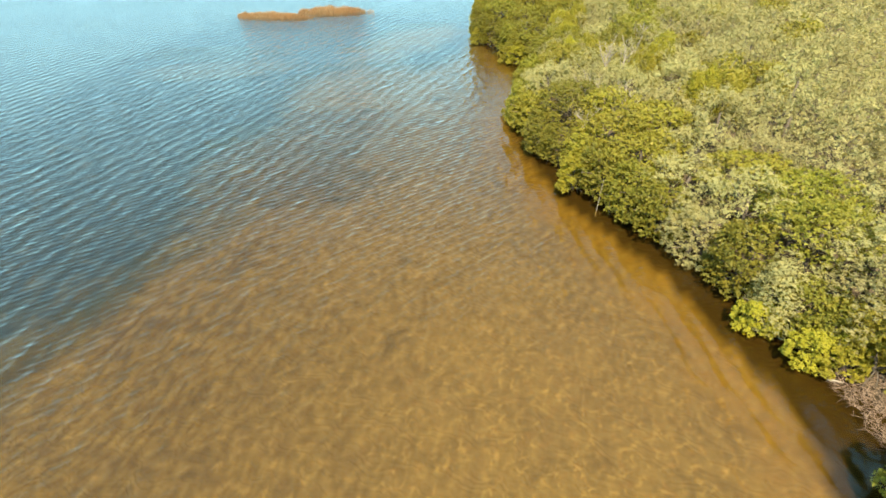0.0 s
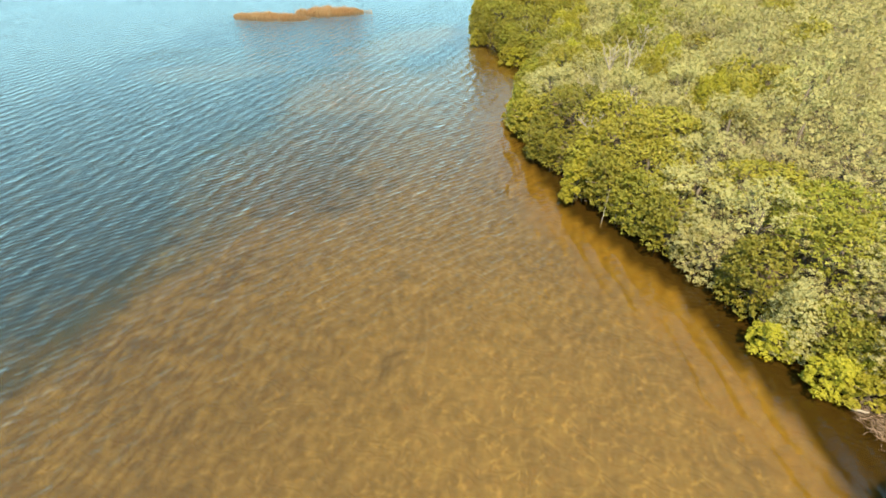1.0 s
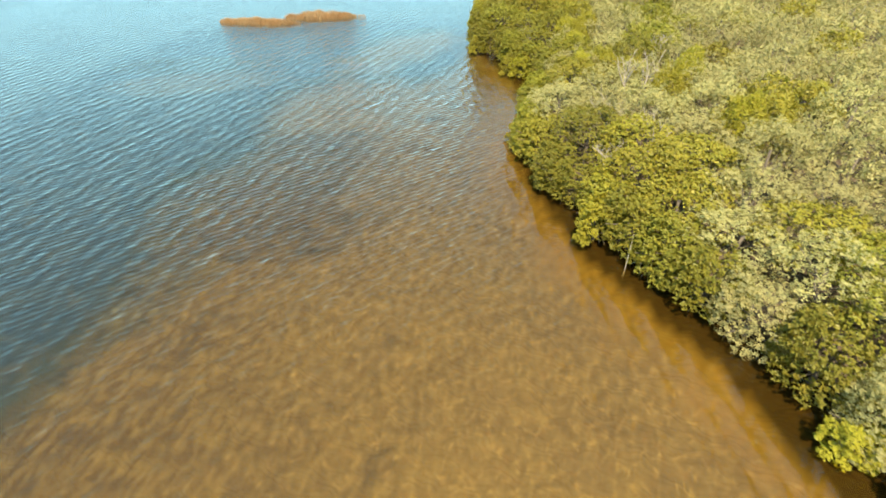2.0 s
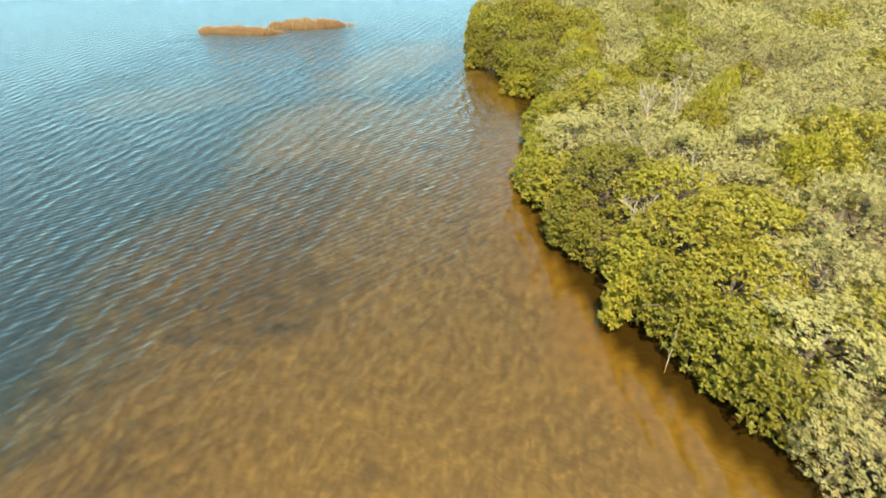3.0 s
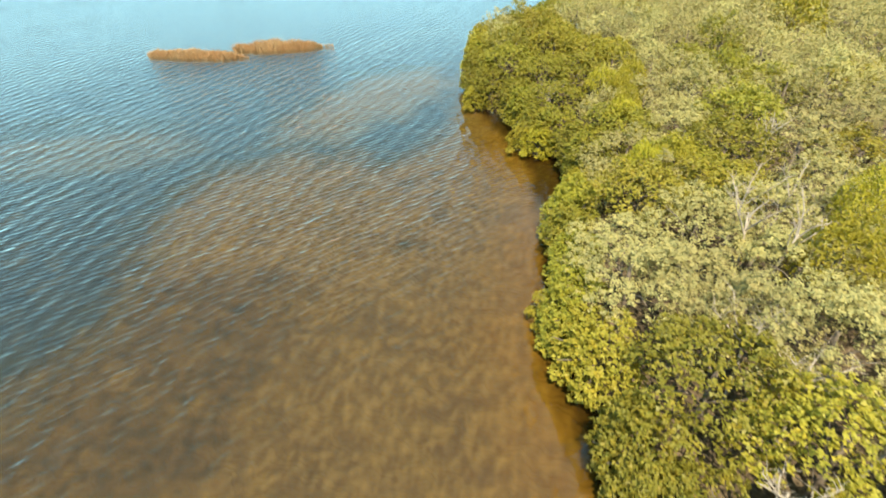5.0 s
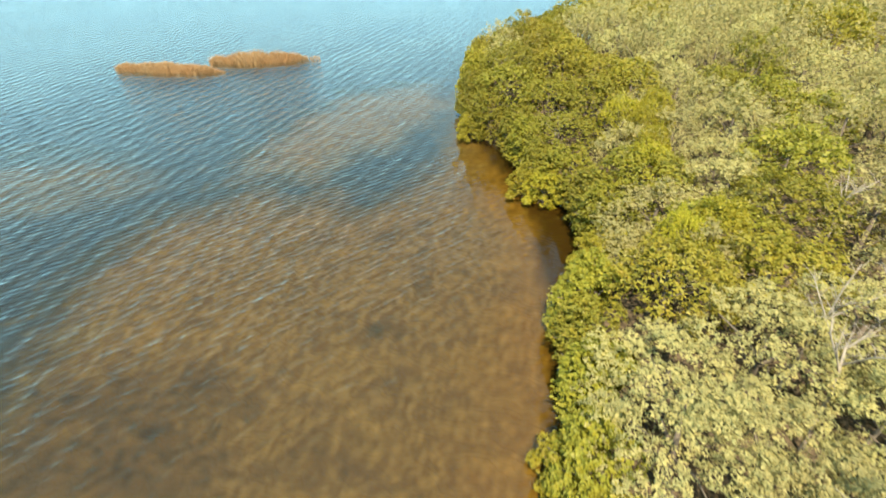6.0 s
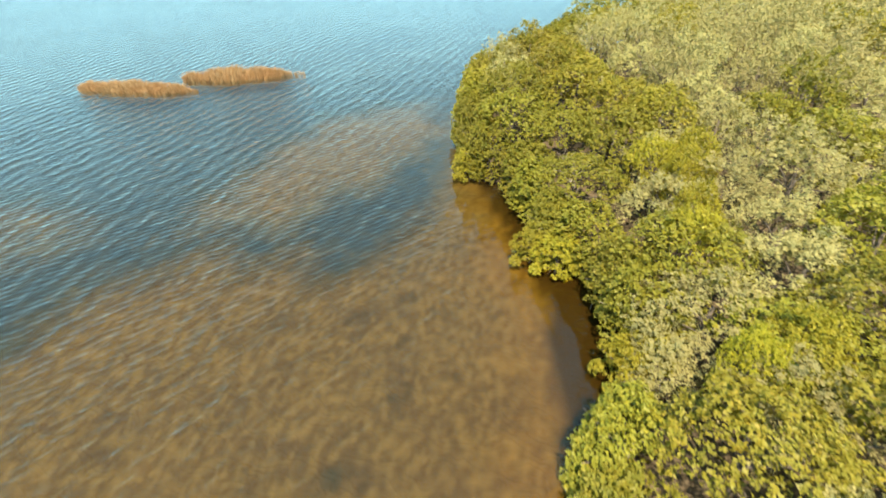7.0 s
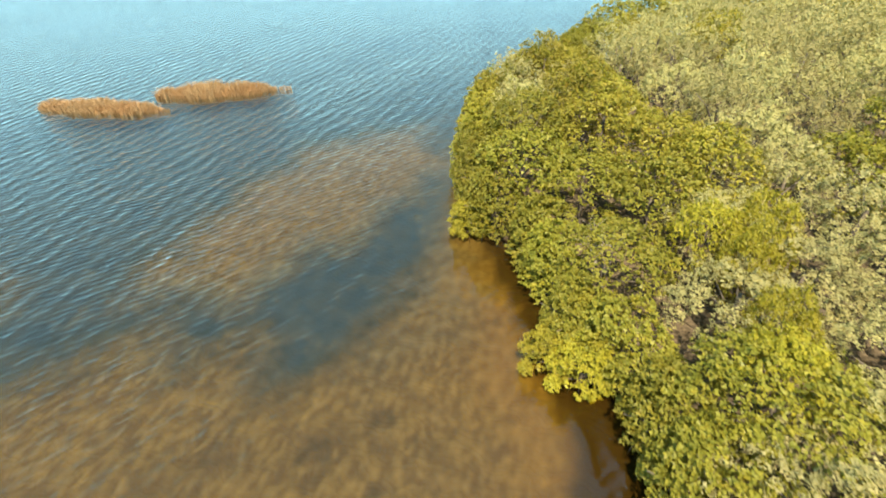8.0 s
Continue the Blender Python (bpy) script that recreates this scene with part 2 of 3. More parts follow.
LEAF = {
    "green": leaf_material("dark_green_leaf", *LEAF_GREEN),
    "olive": leaf_material("olive_leaf", *LEAF_OLIVE),
    "pale": leaf_material("silvery_leaf", *LEAF_PALE, through_part=0.4, rough=0.55, gold=0.3),
    "yellow": leaf_material("yellow_leaf", *LEAF_YELLOW, gold=0.2),
}
BARK = bark_material("mangrove_bark", (0.035, 0.027, 0.020), (0.13, 0.105, 0.08))
BLEACHED = bark_material("bleached_wood", (0.15, 0.13, 0.11), (0.36, 0.32, 0.27))
GROUND, WATER, STRAW = ground_material(), water_material(), straw_material()
LITTER = bark_material("drift_litter", (0.10, 0.065, 0.045), (0.30, 0.215, 0.155))

# ---------------------------------------------------------------- plan
# line of the crowns' outer edge over the water, from the near shore to the far side of the point
SHORE = [
    (8.6, 3.6), (9.3, 5.0), (9.7, 6.6), (9.8, 8.0), (9.3, 9.0), (8.8, 10.4), (9.1, 11.4), (9.1, 12.6), (8.2, 13.5), (7.6, 14.8),
    (7.0, 16.3), (6.3, 17.6), (5.4, 18.6), (5.2, 20.0), (4.9, 21.2), (4.4, 22.2), (4.0, 23.2), (4.0, 25.0), (3.8, 26.4), (3.5, 28.3),
    (4.3, 29.5), (4.5, 31.5), (4.8, 33.8), (6.4, 35.0), (6.6, 36.8), (6.4, 38.0), (6.2, 39.6), (4.9, 41.2), (4.9, 43.4), (4.4, 45.9),
    (2.7, 46.9), (2.6, 48.6), (2.5, 50.7), (2.8, 54.0), (4.0, 58.6), (7.6, 64.2), (12.0, 70.6), (17.0, 74.5), (28.0, 86.0), (60.0, 110.0),
]
LAND = np.array(SHORE + [(400.0, 300.0), (400.0, -300.0), (9.0, -300.0), (7.0, -20.0), (7.4, 0.0)])


def outline_distance(p, outline):
    """Distance of plan points to a closed outline: positive outside, negative inside."""
    p = np.asarray(p, float).reshape(-1, 2)
    a, b = np.asarray(outline, float), np.roll(np.asarray(outline, float), -1, 0)
    best, inside = np.full(len(p), 1e9), np.zeros(len(p), bool)
    for (ax, ay), (bx, by) in zip(a, b):
        ex, ey = bx - ax, by - ay
        t = np.clip(((p[:, 0] - ax) * ex + (p[:, 1] - ay) * ey) / (ex * ex + ey * ey), 0, 1)
        best = np.minimum(best, np.hypot(p[:, 0] - ax - t * ex, p[:, 1] - ay - t * ey))
        crosses = (ay > p[:, 1]) != (by > p[:, 1])
        with np.errstate(divide="ignore", invalid="ignore"):
            at = ax + (p[:, 1] - ay) / (ey if ey else 1e-9) * ex
        inside ^= crosses & (p[:, 0] < at)
    return np.where(inside, -best, best)


def shore_distance(p):
    """Distance of plan points to the crowns' edge: positive over the water, negative inland."""
    return outline_distance(p, LAND)


def smooth(x):
    x = np.clip(x, 0, 1)
    return x * x * (3 - 2 * x)


def drift(x, y, scale, seed):
    """Smooth pseudo-noise of a few sine trains, -1 to 1."""
    r = np.random.RandomState(seed)
    total = 0
    for k in range(6):
        a, f, ph = r.uniform(0, 6.283), r.uniform(0.6, 1.7) / scale, r.uniform(0, 6.283)
        total = total + np.sin((x * math.cos(a) + y * math.sin(a)) * f * 6.283 + ph)
    return total / 3.2


# ---------------------------------------------------------------- mesh helpers
def mesh_object(name, verts, faces, material, parent=None, smooth_faces=False):
    me = bpy.data.meshes.new(name)
    me.from_pydata(np.asarray(verts, float).tolist() if isinstance(verts, np.ndarray) else verts, [], faces.tolist() if isinstance(faces, np.ndarray) else faces)
    me.materials.append(material)
    if smooth_faces:
        me.polygons.foreach_set("use_smooth", [True] * len(me.polygons))
    me.update()
    ob = new(name, me)
    ob.parent = parent
    return ob


def sheet(name, xs, ys, height, material):
    gx, gy = np.meshgrid(xs, ys)
    z = height(gx.ravel(), gy.ravel())
    verts = np.stack([gx.ravel(), gy.ravel(), z], 1)
    w = len(xs)
    i = np.arange(w * (len(ys) - 1)).reshape(-1, w)[:, :-1].ravel()
    faces = np.stack([i, i + 1, i + w + 1, i + w], 1)
    return mesh_object(name, verts, faces, material, smooth_faces=True), verts


def lines(fine_from, fine_to, step, far):
    """Grid lines: even in the middle, ever wider out to far."""
    mid = np.arange(fine_from, fine_to + step / 2, step)
    out, d = [], step
    while not out or out[-1] < far:
        d *= 1.32
        out.append((out[-1] if out else 0) + d)
    out = np.array(out)
    return np.concatenate([fine_from - out[::-1], mid, mid[-1] + out])


# ---------------------------------------------------------------- ground and water
def ground_height(x, y):
    d = shore_distance(np.stack([x, y], 1)) + 0.75
    wet = -0.05 - 0.15 * np.clip(d, 0, 3) - 0.045 * np.clip(d - 3, 0, 22)
    dry = 0.02 + 0.22 * smooth(-d / 1.6) + 0.1 * smooth(-d / 8)
    bumps = 0.03 * drift(x, y, 1.1, 3) + 0.05 * drift(x, y, 5, 4)
    return np.where(d > 0, wet, dry) + bumps * np.clip(np.abs(d), 0, 1)


# weed patches: centre, half length, half width, turn, cover
WEED = [
    (-6.2, 21.3, 3.6, 0.45, 2, 0.62), (-6.0, 29.3, 2.6, 0.9, 10, 0.75), (-10.2, 23.0, 1.6, 1.2, 40, 0.6), (-7.8, 18.6, 1.6, 0.5, 35, 0.45),
    (-0.6, 33.6, 0.9, 0.45, 35, 0.92), (0.9, 35.7, 0.8, 0.5, 50, 0.9), (2.5, 36.5, 0.6, 0.4, 20, 0.8), (0.3, 31.4, 0.7, 0.35, 30, 0.5), (-0.3, 34.6, 0.5, 0.3, 80, 0.6),
    (0.5, 33.4, 0.45, 0.3, 10, 0.5), (-0.3, 39.3, 0.8, 0.45, 30, 0.85), (0.8, 39.8, 0.5, 0.4, 0, 0.8), (1.9, 39.1, 0.5, 0.35, 0, 0.8), (0.8, 37.8, 0.5, 0.35, 40, 0.75),
    (-5.0, 29.6, 1.2, 0.4, 10, 0.5), (-2.8, 21.4, 1.0, 0.4, 5, 0.5), (-6.5, 25.4, 0.9, 0.5, 30, 0.45), (-5.4, 23.0, 0.9, 0.4, 20, 0.5), (-8.0, 22.4, 1.0, 0.5, 20, 0.5),
    (-2.0, 39.0, 2.2, 0.8, 15, 0.45), (-1.0, 29.0, 2.6, 0.9, 15, 0.42),
    (-6.4, 12.7, 0.8, 0.3, 10, 0.5), (-8.4, 11.9, 0.9, 0.35, 20, 0.5), (-9.5, 9.7, 0.8, 0.4, 30, 0.5), (-10.6, 9.3, 0.7, 0.5, 40, 0.5), (-4.8, 24.6, 0.8, 0.35, 15, 0.4),
]
# outlines of the sand: the long flat beside the trees, and the paler one beyond the weed bed
FLAT = [(30, -40), (-14, -40), (-12.9, 5), (-12.3, 9.7), (-11.2, 12.2), (-9.9, 15.2), (-9.4, 18.4), (-10.6, 21.2), (-11.2, 25), (-9.6, 27.2),
        (-8.6, 29.6), (-9.5, 32.4), (-10.5, 37), (-9.3, 40.4), (-6, 41.8), (-3.4, 41), (-1.6, 40), (0.3, 41.3), (1.8, 43), (2.9, 46), (4, 60), (30, 60)]
FAR_FLAT = [(-8.2, 45.2), (-7.6, 48), (-6.8, 51.4), (-4.6, 57), (0.7, 59), (2.2, 53.6), (0, 50.8), (-1.3, 48.2), (-3.1, 46.7), (-4.8, 44.8)]


# outer edge of the dark bank and painted tree shade: x by y
BANK_SHADE_Y = (3, 5.2, 6.1, 7.2, 8.3, 9.6, 11.5, 13.2, 15, 16.6, 18.3, 20.8, 22.2, 23.4, 25.4, 28, 31, 34, 37.5, 39, 40.3, 43.5, 46.5, 48.5, 52, 58)
BANK_SHADE_X = (7.9, 8.05, 8.2, 8.5, 8.45, 8.05, 7.75, 7.5, 6.6, 5.85, 4.95, 4.5, 4.25, 3.85, 3.8, 3.7, 4.3, 4.8, 5.0, 5.25, 5.0, 4.4, 3.7, 3.1, 3.5, 5.0)


def bank_shade(x, y):
    return smooth((x - np.interp(y, BANK_SHADE_Y, BANK_SHADE_X) + 0.08 * drift(x, y, 1.6, 71)) / 0.32)


def bay_edge(x, y):
    """0 over the sand flats, 1 over the dark bed of the open bay."""
    p = np.stack([x, y], 1)
    near = outline_distance(p, FLAT) + 0.7 * drift(x, y, 3.5, 8) + 0.3 * drift(x, y, 1.2, 18)
    far = outline_distance(p, FAR_FLAT) + 0.5 * drift(x, y, 3.0, 19)
    left = np.hypot((x + 19.5) / 4.5, (y - 44.5) / 2.0) - 1
    return np.minimum.reduce([smooth((near + 2.0) / 4.4), 0.14 + 0.86 * smooth((far + 1.0) / 2.4), 0.5 + 0.5 * smooth(left / 0.8)])


def weed_cover(x, y):
    d = shore_distance(np.stack([x, y], 1))
    cover = 0.95 * bay_edge(x, y)
    cover = np.maximum(cover, 0.26 * smooth((drift(x, y, 6, 9) - 0.1) / 0.8) * smooth((d - 2.5) / 3))
    # thin growth over the middle of the flat
    cover = np.maximum(cover, 0.82 * smooth((y - 16.5) / 4.5) * smooth((34 - y) / 3) * smooth((-0.5 - x + 0.8 * drift(x, y, 4, 28)) / 5))
    for cx, cy, a, b, turn, amount in WEED:
        c, s = math.cos(radians(turn)), math.sin(radians(turn))
        u, v = ((x - cx) * c + (y - cy) * s) / a, (-(x - cx) * s + (y - cy) * c) / b
        cover = np.maximum(cover, amount * smooth((1.65 - np.hypot(u, v) + 0.5 * drift(x, y, 2.2, 61)) / 1.4))
    return np.clip(cover, 0, 1)


ground, gv = sheet("ground", lines(-30, 16, 0.35, 2600), lines(0, 80, 0.35, 2600), ground_height, GROUND)
tagged(ground, "brown mud bank and amber sand bed under shallow water", "ground", kind="structure")
layer = ground.data.attributes.new("weed_cover", "FLOAT", "POINT")
layer.data.foreach_set("value", weed_cover(gv[:, 0], gv[:, 1]).astype(np.float32))
layer = ground.data.attributes.new("bank_shade", "FLOAT", "POINT")
layer.data.foreach_set("value", bank_shade(gv[:, 0], gv[:, 1]).astype(np.float32))
layer = ground.data.attributes.new("rust", "FLOAT", "POINT")
beside = gv[:, 0] - np.interp(gv[:, 1], BANK_SHADE_Y, BANK_SHADE_X) + 0.4 * drift(gv[:, 0], gv[:, 1], 3.0, 72)
layer.data.foreach_set("value", (smooth((beside + 2.2) / 1.8) * smooth((62 - gv[:, 1]) / 6) * (1 - 0.45 * smooth((gv[:, 1] - 19) / 5))).astype(np.float32))
# sand turns browner up the flat and away from the shore
layer = ground.data.attributes.new("brown_part", "FLOAT", "POINT")
layer.data.foreach_set("value", np.minimum(1, 0.95 * smooth((gv[:, 1] - 4) / 22) + 0.75 * smooth((shore_distance(gv[:, :2]) - 7) / 10)).astype(np.float32))


def wave_height(x, y):
    d = shore_distance(np.stack([x, y], 1))
    r = np.random.RandomState(5)
    z = 0
    for k in range(9):
        turn, length = radians(-18 + r.uniform(-14, 14)), r.uniform(0.5, 1.25)
        u = (x * math.cos(turn) + y * math.sin(turn)) + 0.35 * drift(x, y, 6, 20 + k)
        z = z + length * 0.0028 * np.sin(u * 6.283 / length + r.uniform(0, 6.283))
    inner = smooth((np.minimum.reduce([x + 28, 9 - x, y - 1, 66 - y])) / 4)
    return z * WAVES * (0.12 + 0.88 * smooth((d - 1.0) / 13)) * (0.75 + 0.3 * drift(x, y, 11, 31)) * inner


water, wv = sheet("water", lines(-28, 9, 0.2, 2600), lines(1, 66, 0.2, 2600), wave_height, WATER)
layer = water.data.attributes.new("open", "FLOAT", "POINT")
layer.data.foreach_set("value", (0.7 + 0.55 * smooth((shore_distance(wv[:, :2]) - 0.8) / 2.5) - 0.3 * smooth((shore_distance(wv[:, :2]) - 7) / 8)) * (1 - 0.28 * smooth((wv[:, 1] - 36) / 10) * smooth((11 - shore_distance(wv[:, :2])) / 5)).astype(np.float32))
layer = water.data.attributes.new("deep", "FLOAT", "POINT")
off = smooth((wv[:, 1] - 13) / 16) * smooth((shore_distance(wv[:, :2]) - 0.5) / 4)
layer.data.foreach_set("value", np.maximum(bay_edge(wv[:, 0], wv[:, 1]), 0.18 * off).astype(np.float32))
tagged(water, "clear shallow bay water with wind ripples, tea-stained over the sand", "water", kind="structure")


# ---------------------------------------------------------------- plants
def unit(v):
    return v / np.maximum(np.linalg.norm(v, axis=-1, keepdims=True), 1e-9)


def rosettes(tips, axes, rng, per, length, width, spread, stem=0.05, blade=False):
    """Leaves in whorls at the shoot tips: two folded halves along a midrib each."""
    n = len(tips)
    p, a = np.repeat(tips, per, 0), np.repeat(axes, per, 0)
    side = unit(np.cross(a, rng.normal(size=(n * per, 3))))
    th = np.radians(rng.uniform(*spread, n * per))[:, None]
    d = unit(a * np.cos(th) + side * np.sin(th))
    w = unit(np.cross(d, a))
    up = np.cross(w, d)
    ln = length * rng.uniform(0.7, 1.25, (n * per, 1))
    wd = width * rng.uniform(0.75, 1.2, (n * per, 1)) * 0.5
    p = p - a * rng.uniform(0, stem, (n * per, 1))
    base = p + d * 0.015
    mid = p + d * ln * 0.52
    lift = up * wd * 0.35
    tip = p + d * ln - np.array([0, 0, 1]) * ln * 0.08
    if blade:
        return np.stack([mid + w * wd, tip, mid * 0.7 + base * 0.3 - w * wd * 1.3], 1).reshape(-1, 3), np.arange(n * per * 3).reshape(-1, 3)
    verts = np.stack([base, mid + w * wd + lift, tip, mid - w * wd + lift], 1).reshape(-1, 3)
    i = np.arange(n * per) * 4
    faces = np.concatenate([np.stack([i, i + 1, i + 2], 1), np.stack([i, i + 2, i + 3], 1)])
    return verts, faces


def tube(verts, faces, points, radii, sides=6):
    """Append a tapered, bent limb."""
    points = [Vector(p) for p in points]
    start = len(verts)
    for k, (p, r) in enumerate(zip(points, radii)):
        way = (points[min(k + 1, len(points) - 1)] - points[max(k - 1, 0)]).normalized()
        u = way.orthogonal().normalized()
        v = way.cross(u)
        for s in range(sides):
            a = 6.28319 * s / sides
            verts.append(tuple(p + (u * math.cos(a) + v * math.sin(a)) * r))
    for k in range(len(points) - 1):
        for s in range(sides):
            i, j = start + k * sides + s, start + k * sides + (s + 1) % sides
            faces.append((i, j, j + sides, i + sides))
    faces.append(tuple(start + (len(points) - 1) * sides + s for s in range(sides)))


def crown_lobes(form, kind, rng):
    """Lumps of the crown: centre and radius. A "top" crown is a dome about 3.6 m wide and 3.85 m high,
    an "edge" crown a wall of leaves 2.95 m high that faces the water along +x."""
    fine, lobes = kind == "pale", []
    if form == "edge":
        count = 80 if fine else 40
        for k in range(count):
            h, a = 0.09 + 0.88 * (k + 0.5) / count, ((k * 0.618034) % 1 * 2 - 1) * 2.2
            body = math.sqrt(1 - h**3) * (0.88 + 0.12 * min(1, h / 0.3)) * rng.uniform(0.84, 1.1)
            lobes.append((0.70 * body * math.cos(a), 1.12 * body * math.sin(a), h * 2.62, rng.uniform(0.17, 0.30) if fine else rng.uniform(0.24, 0.42)))
        for a, b in ((0.15, -0.5), (0.1, 0.45), (-0.4, 0.0), (0.3, 0.0)):
            lobes.append((a, b, 2.45 + rng.uniform(-0.1, 0.1), rng.uniform(0.34, 0.46)))
    else:
        if fine:
            # shoots bunch into rounded heads with clefts between them
            for k in range(17):
                a, q = k * 2.39996 + rng.uniform(0, 0.4), math.sqrt((k + 0.5) / 17)
                c = Vector((1.45 * q * math.cos(a), 1.45 * q * math.sin(a), 3.35 - 1.0 * q**2.3 + rng.uniform(-0.32, 0.26)))
                for j in range(6):
                    b, r = j * 1.047 + rng.uniform(0, 0.5), (0.0 if j == 5 else rng.uniform(0.18, 0.3))
                    lobes.append((c.x + r * math.cos(b), c.y + r * math.sin(b), c.z + (0.14 if j == 5 else rng.uniform(-0.16, 0.06)), rng.uniform(0.16, 0.25)))
        count = 0 if fine else 34
        for k in range(count):
            a, q = k * 2.39996 + rng.uniform(0, 0.35), math.sqrt((k + 0.5) / count)
            reach = 1.5 * q * rng.uniform(0.92, 1.08)
            h = 3.40 - 1.05 * q**2.3 + rng.uniform(-0.28, 0.2)
            lobes.append((reach * math.cos(a), reach * math.sin(a), h, rng.uniform(0.28, 0.47)))
        for k in range(9):
            a = k * 0.698 + rng.uniform(0, 0.4)
            lobes.append((1.42 * math.cos(a), 1.42 * math.sin(a), rng.uniform(1.45, 2.3), rng.uniform(0.34, 0.46)))
    return np.array(lobes)


def crown_mesh(form, kind, rng, shoots, grow=1.0, per=7):
    lobes = crown_lobes(form, kind, rng)
    if form == "edge" and kind == "yellow":
        lobes[:, 3] *= 0.8
        lobes[:, :3] += rng.uniform(-0.22, 0.22, (len(lobes), 3))
    if grow > 1.2:
        lobes[:, 3] *= 0.95 if kind == "pale" else 0.8
        lobes[:, 2] += rng.uniform(-0.45, 0.3, len(lobes))
    share = lobes[:, 3] ** 2
    tips, axes, have = [], [], 0
    while have < shoots:
        k = rng.choice(len(lobes), 400, p=share / share.sum())
        n = unit(rng.normal(size=(400, 3)))
        away = (n[:, 0] * lobes[k, 0] + n[:, 1] * lobes[k, 1]) / np.maximum(np.hypot(lobes[k, 0], lobes[k, 1]), 0.2)
        low = (n[:, 2] < 0.0) & (away < 0.35) if form == "top" else (n[:, 2] < -0.4) | (away < -0.35)
        lump = 1 + 0.12 * np.sin(7 * n[:, 0] + 3 * k) * np.sin(6 * n[:, 1] + k) + rng.uniform(-0.14, 0.05, 400)
        lump += (rng.uniform(size=400) < 0.05) * rng.uniform(0.08, 0.32, 400)
        p = lobes[k, :3] + n * (lobes[k, 3] * lump)[:, None] * np.array([1, 1, 1.35 if kind == "pale" else 1.0])
        inside = (np.linalg.norm(lobes[None, :, :3] - p[:, None], axis=2) < lobes[None, :, 3] * 0.8).any(1)
        good = ~inside & (p[:, 2] > 0.14) & ~(low & (rng.uniform(size=400) < 0.85))
        tips.append(p[good])
        axes.append((n + np.array([0, 0, 0.55]) + rng.normal(size=(400, 3)) * 0.22)[good])
        have += int(good.sum())
    tips, axes = np.concatenate(tips)[:shoots], unit(np.concatenate(axes)[:shoots])
    if kind == "pale":
        v, f = rosettes(tips, axes, rng, per, 0.066 * grow, 0.036 * grow, (52, 88), 0.10 * grow, True)
    else:
        v, f = rosettes(tips, axes, rng, per, 0.096 * grow, 0.058 * grow, (42, 87), 0.12, grow > 1.2)
    # older leaves line the lumps from within
    k = rng.choice(len(lobes), 260 if grow > 1.2 else 520, p=share / share.sum())
    out = rng.normal(size=(len(k), 3))
    out[:, 2] = np.abs(out[:, 2]) if form == "top" else out[:, 2]
    out = unit(out)
    core = lobes[k, :3] + out * lobes[k, 3:] * rng.uniform(*((0.3, 0.6) if kind == "pale" else (0.55, 0.8)), (len(k), 1))
    core[:, 2] = np.maximum(core[:, 2], 0.2)
    wide = (0.11 if kind == "pale" else 0.16) * grow
    v2, f2 = rosettes(core, unit(out + np.array([0, 0, 0.3])), rng, 3, wide, wide * 0.62, (55, 98), 0.05, True)
    return np.concatenate([v, v2]), np.concatenate([f, f2 + len(v)])


def trunk_mesh(form, rng, prop_roots):
    verts, faces = [], []
    top = 1.5 if form == "edge" else 2.6
    lean = rng.uniform(-0.25, 0.25, 2)
    stem = [(0, 0, -0.25), (lean[0] * 0.3, lean[1] * 0.3, top * 0.35), (lean[0], lean[1], top)]
    tube(verts, faces, stem, (0.095, 0.07, 0.045), 7)
    for k in range(7):
        a, r = k * 0.9 + rng.uniform(0, 0.5), rng.uniform(0.7, 1.15)
        f = rng.uniform(0.25, 0.8)
        s = Vector((lean[0] * f, lean[1] * f, top * f))
        e = Vector((r * math.cos(a), r * math.sin(a), top * f + rng.uniform(0.5, 1.0)))
        m = s.lerp(e, 0.5) + Vector((rng.uniform(-0.1, 0.1), rng.uniform(-0.1, 0.1), 0.12))
        tube(verts, faces, (s, m, e), (0.04, 0.028, 0.012), 5)
    for k in range(prop_roots):
        a = k * 6.283 / max(prop_roots, 1) + rng.uniform(-0.3, 0.3)
        r, h = rng.uniform(0.35, 0.8), rng.uniform(0.4, 0.9)
        c, s = math.cos(a), math.sin(a)
        tube(verts, faces, [(0, 0, h), (c * r * 0.6, s * r * 0.6, h * 0.8), (c * r, s * r, h * 0.25), (c * r * 1.1, s * r * 1.1, -0.35)], (0.025, 0.022, 0.018, 0.014), 5)
    return verts, faces


PROTO = {}
LABELS = {
    ("edge", "green"): "dark green glossy-leaved mangrove overhanging the water",
    ("edge", "olive"): "olive green mangrove with leaves down to the water",
    ("edge", "pale"): "pale silvery-leaved mangrove at the water's edge",
    ("edge", "yellow"): "yellow-leaved mangrove bush leaning over the water",
    ("top", "green"): "dark green mangrove tree with a dense leafy crown",
    ("top", "olive"): "olive green mangrove tree with a lumpy crown",
    ("top", "pale"): "pale silver-green mangrove tree with a billowy crown",
    ("top", "yellow"): "mangrove tree with bright yellow-green leaves",
}


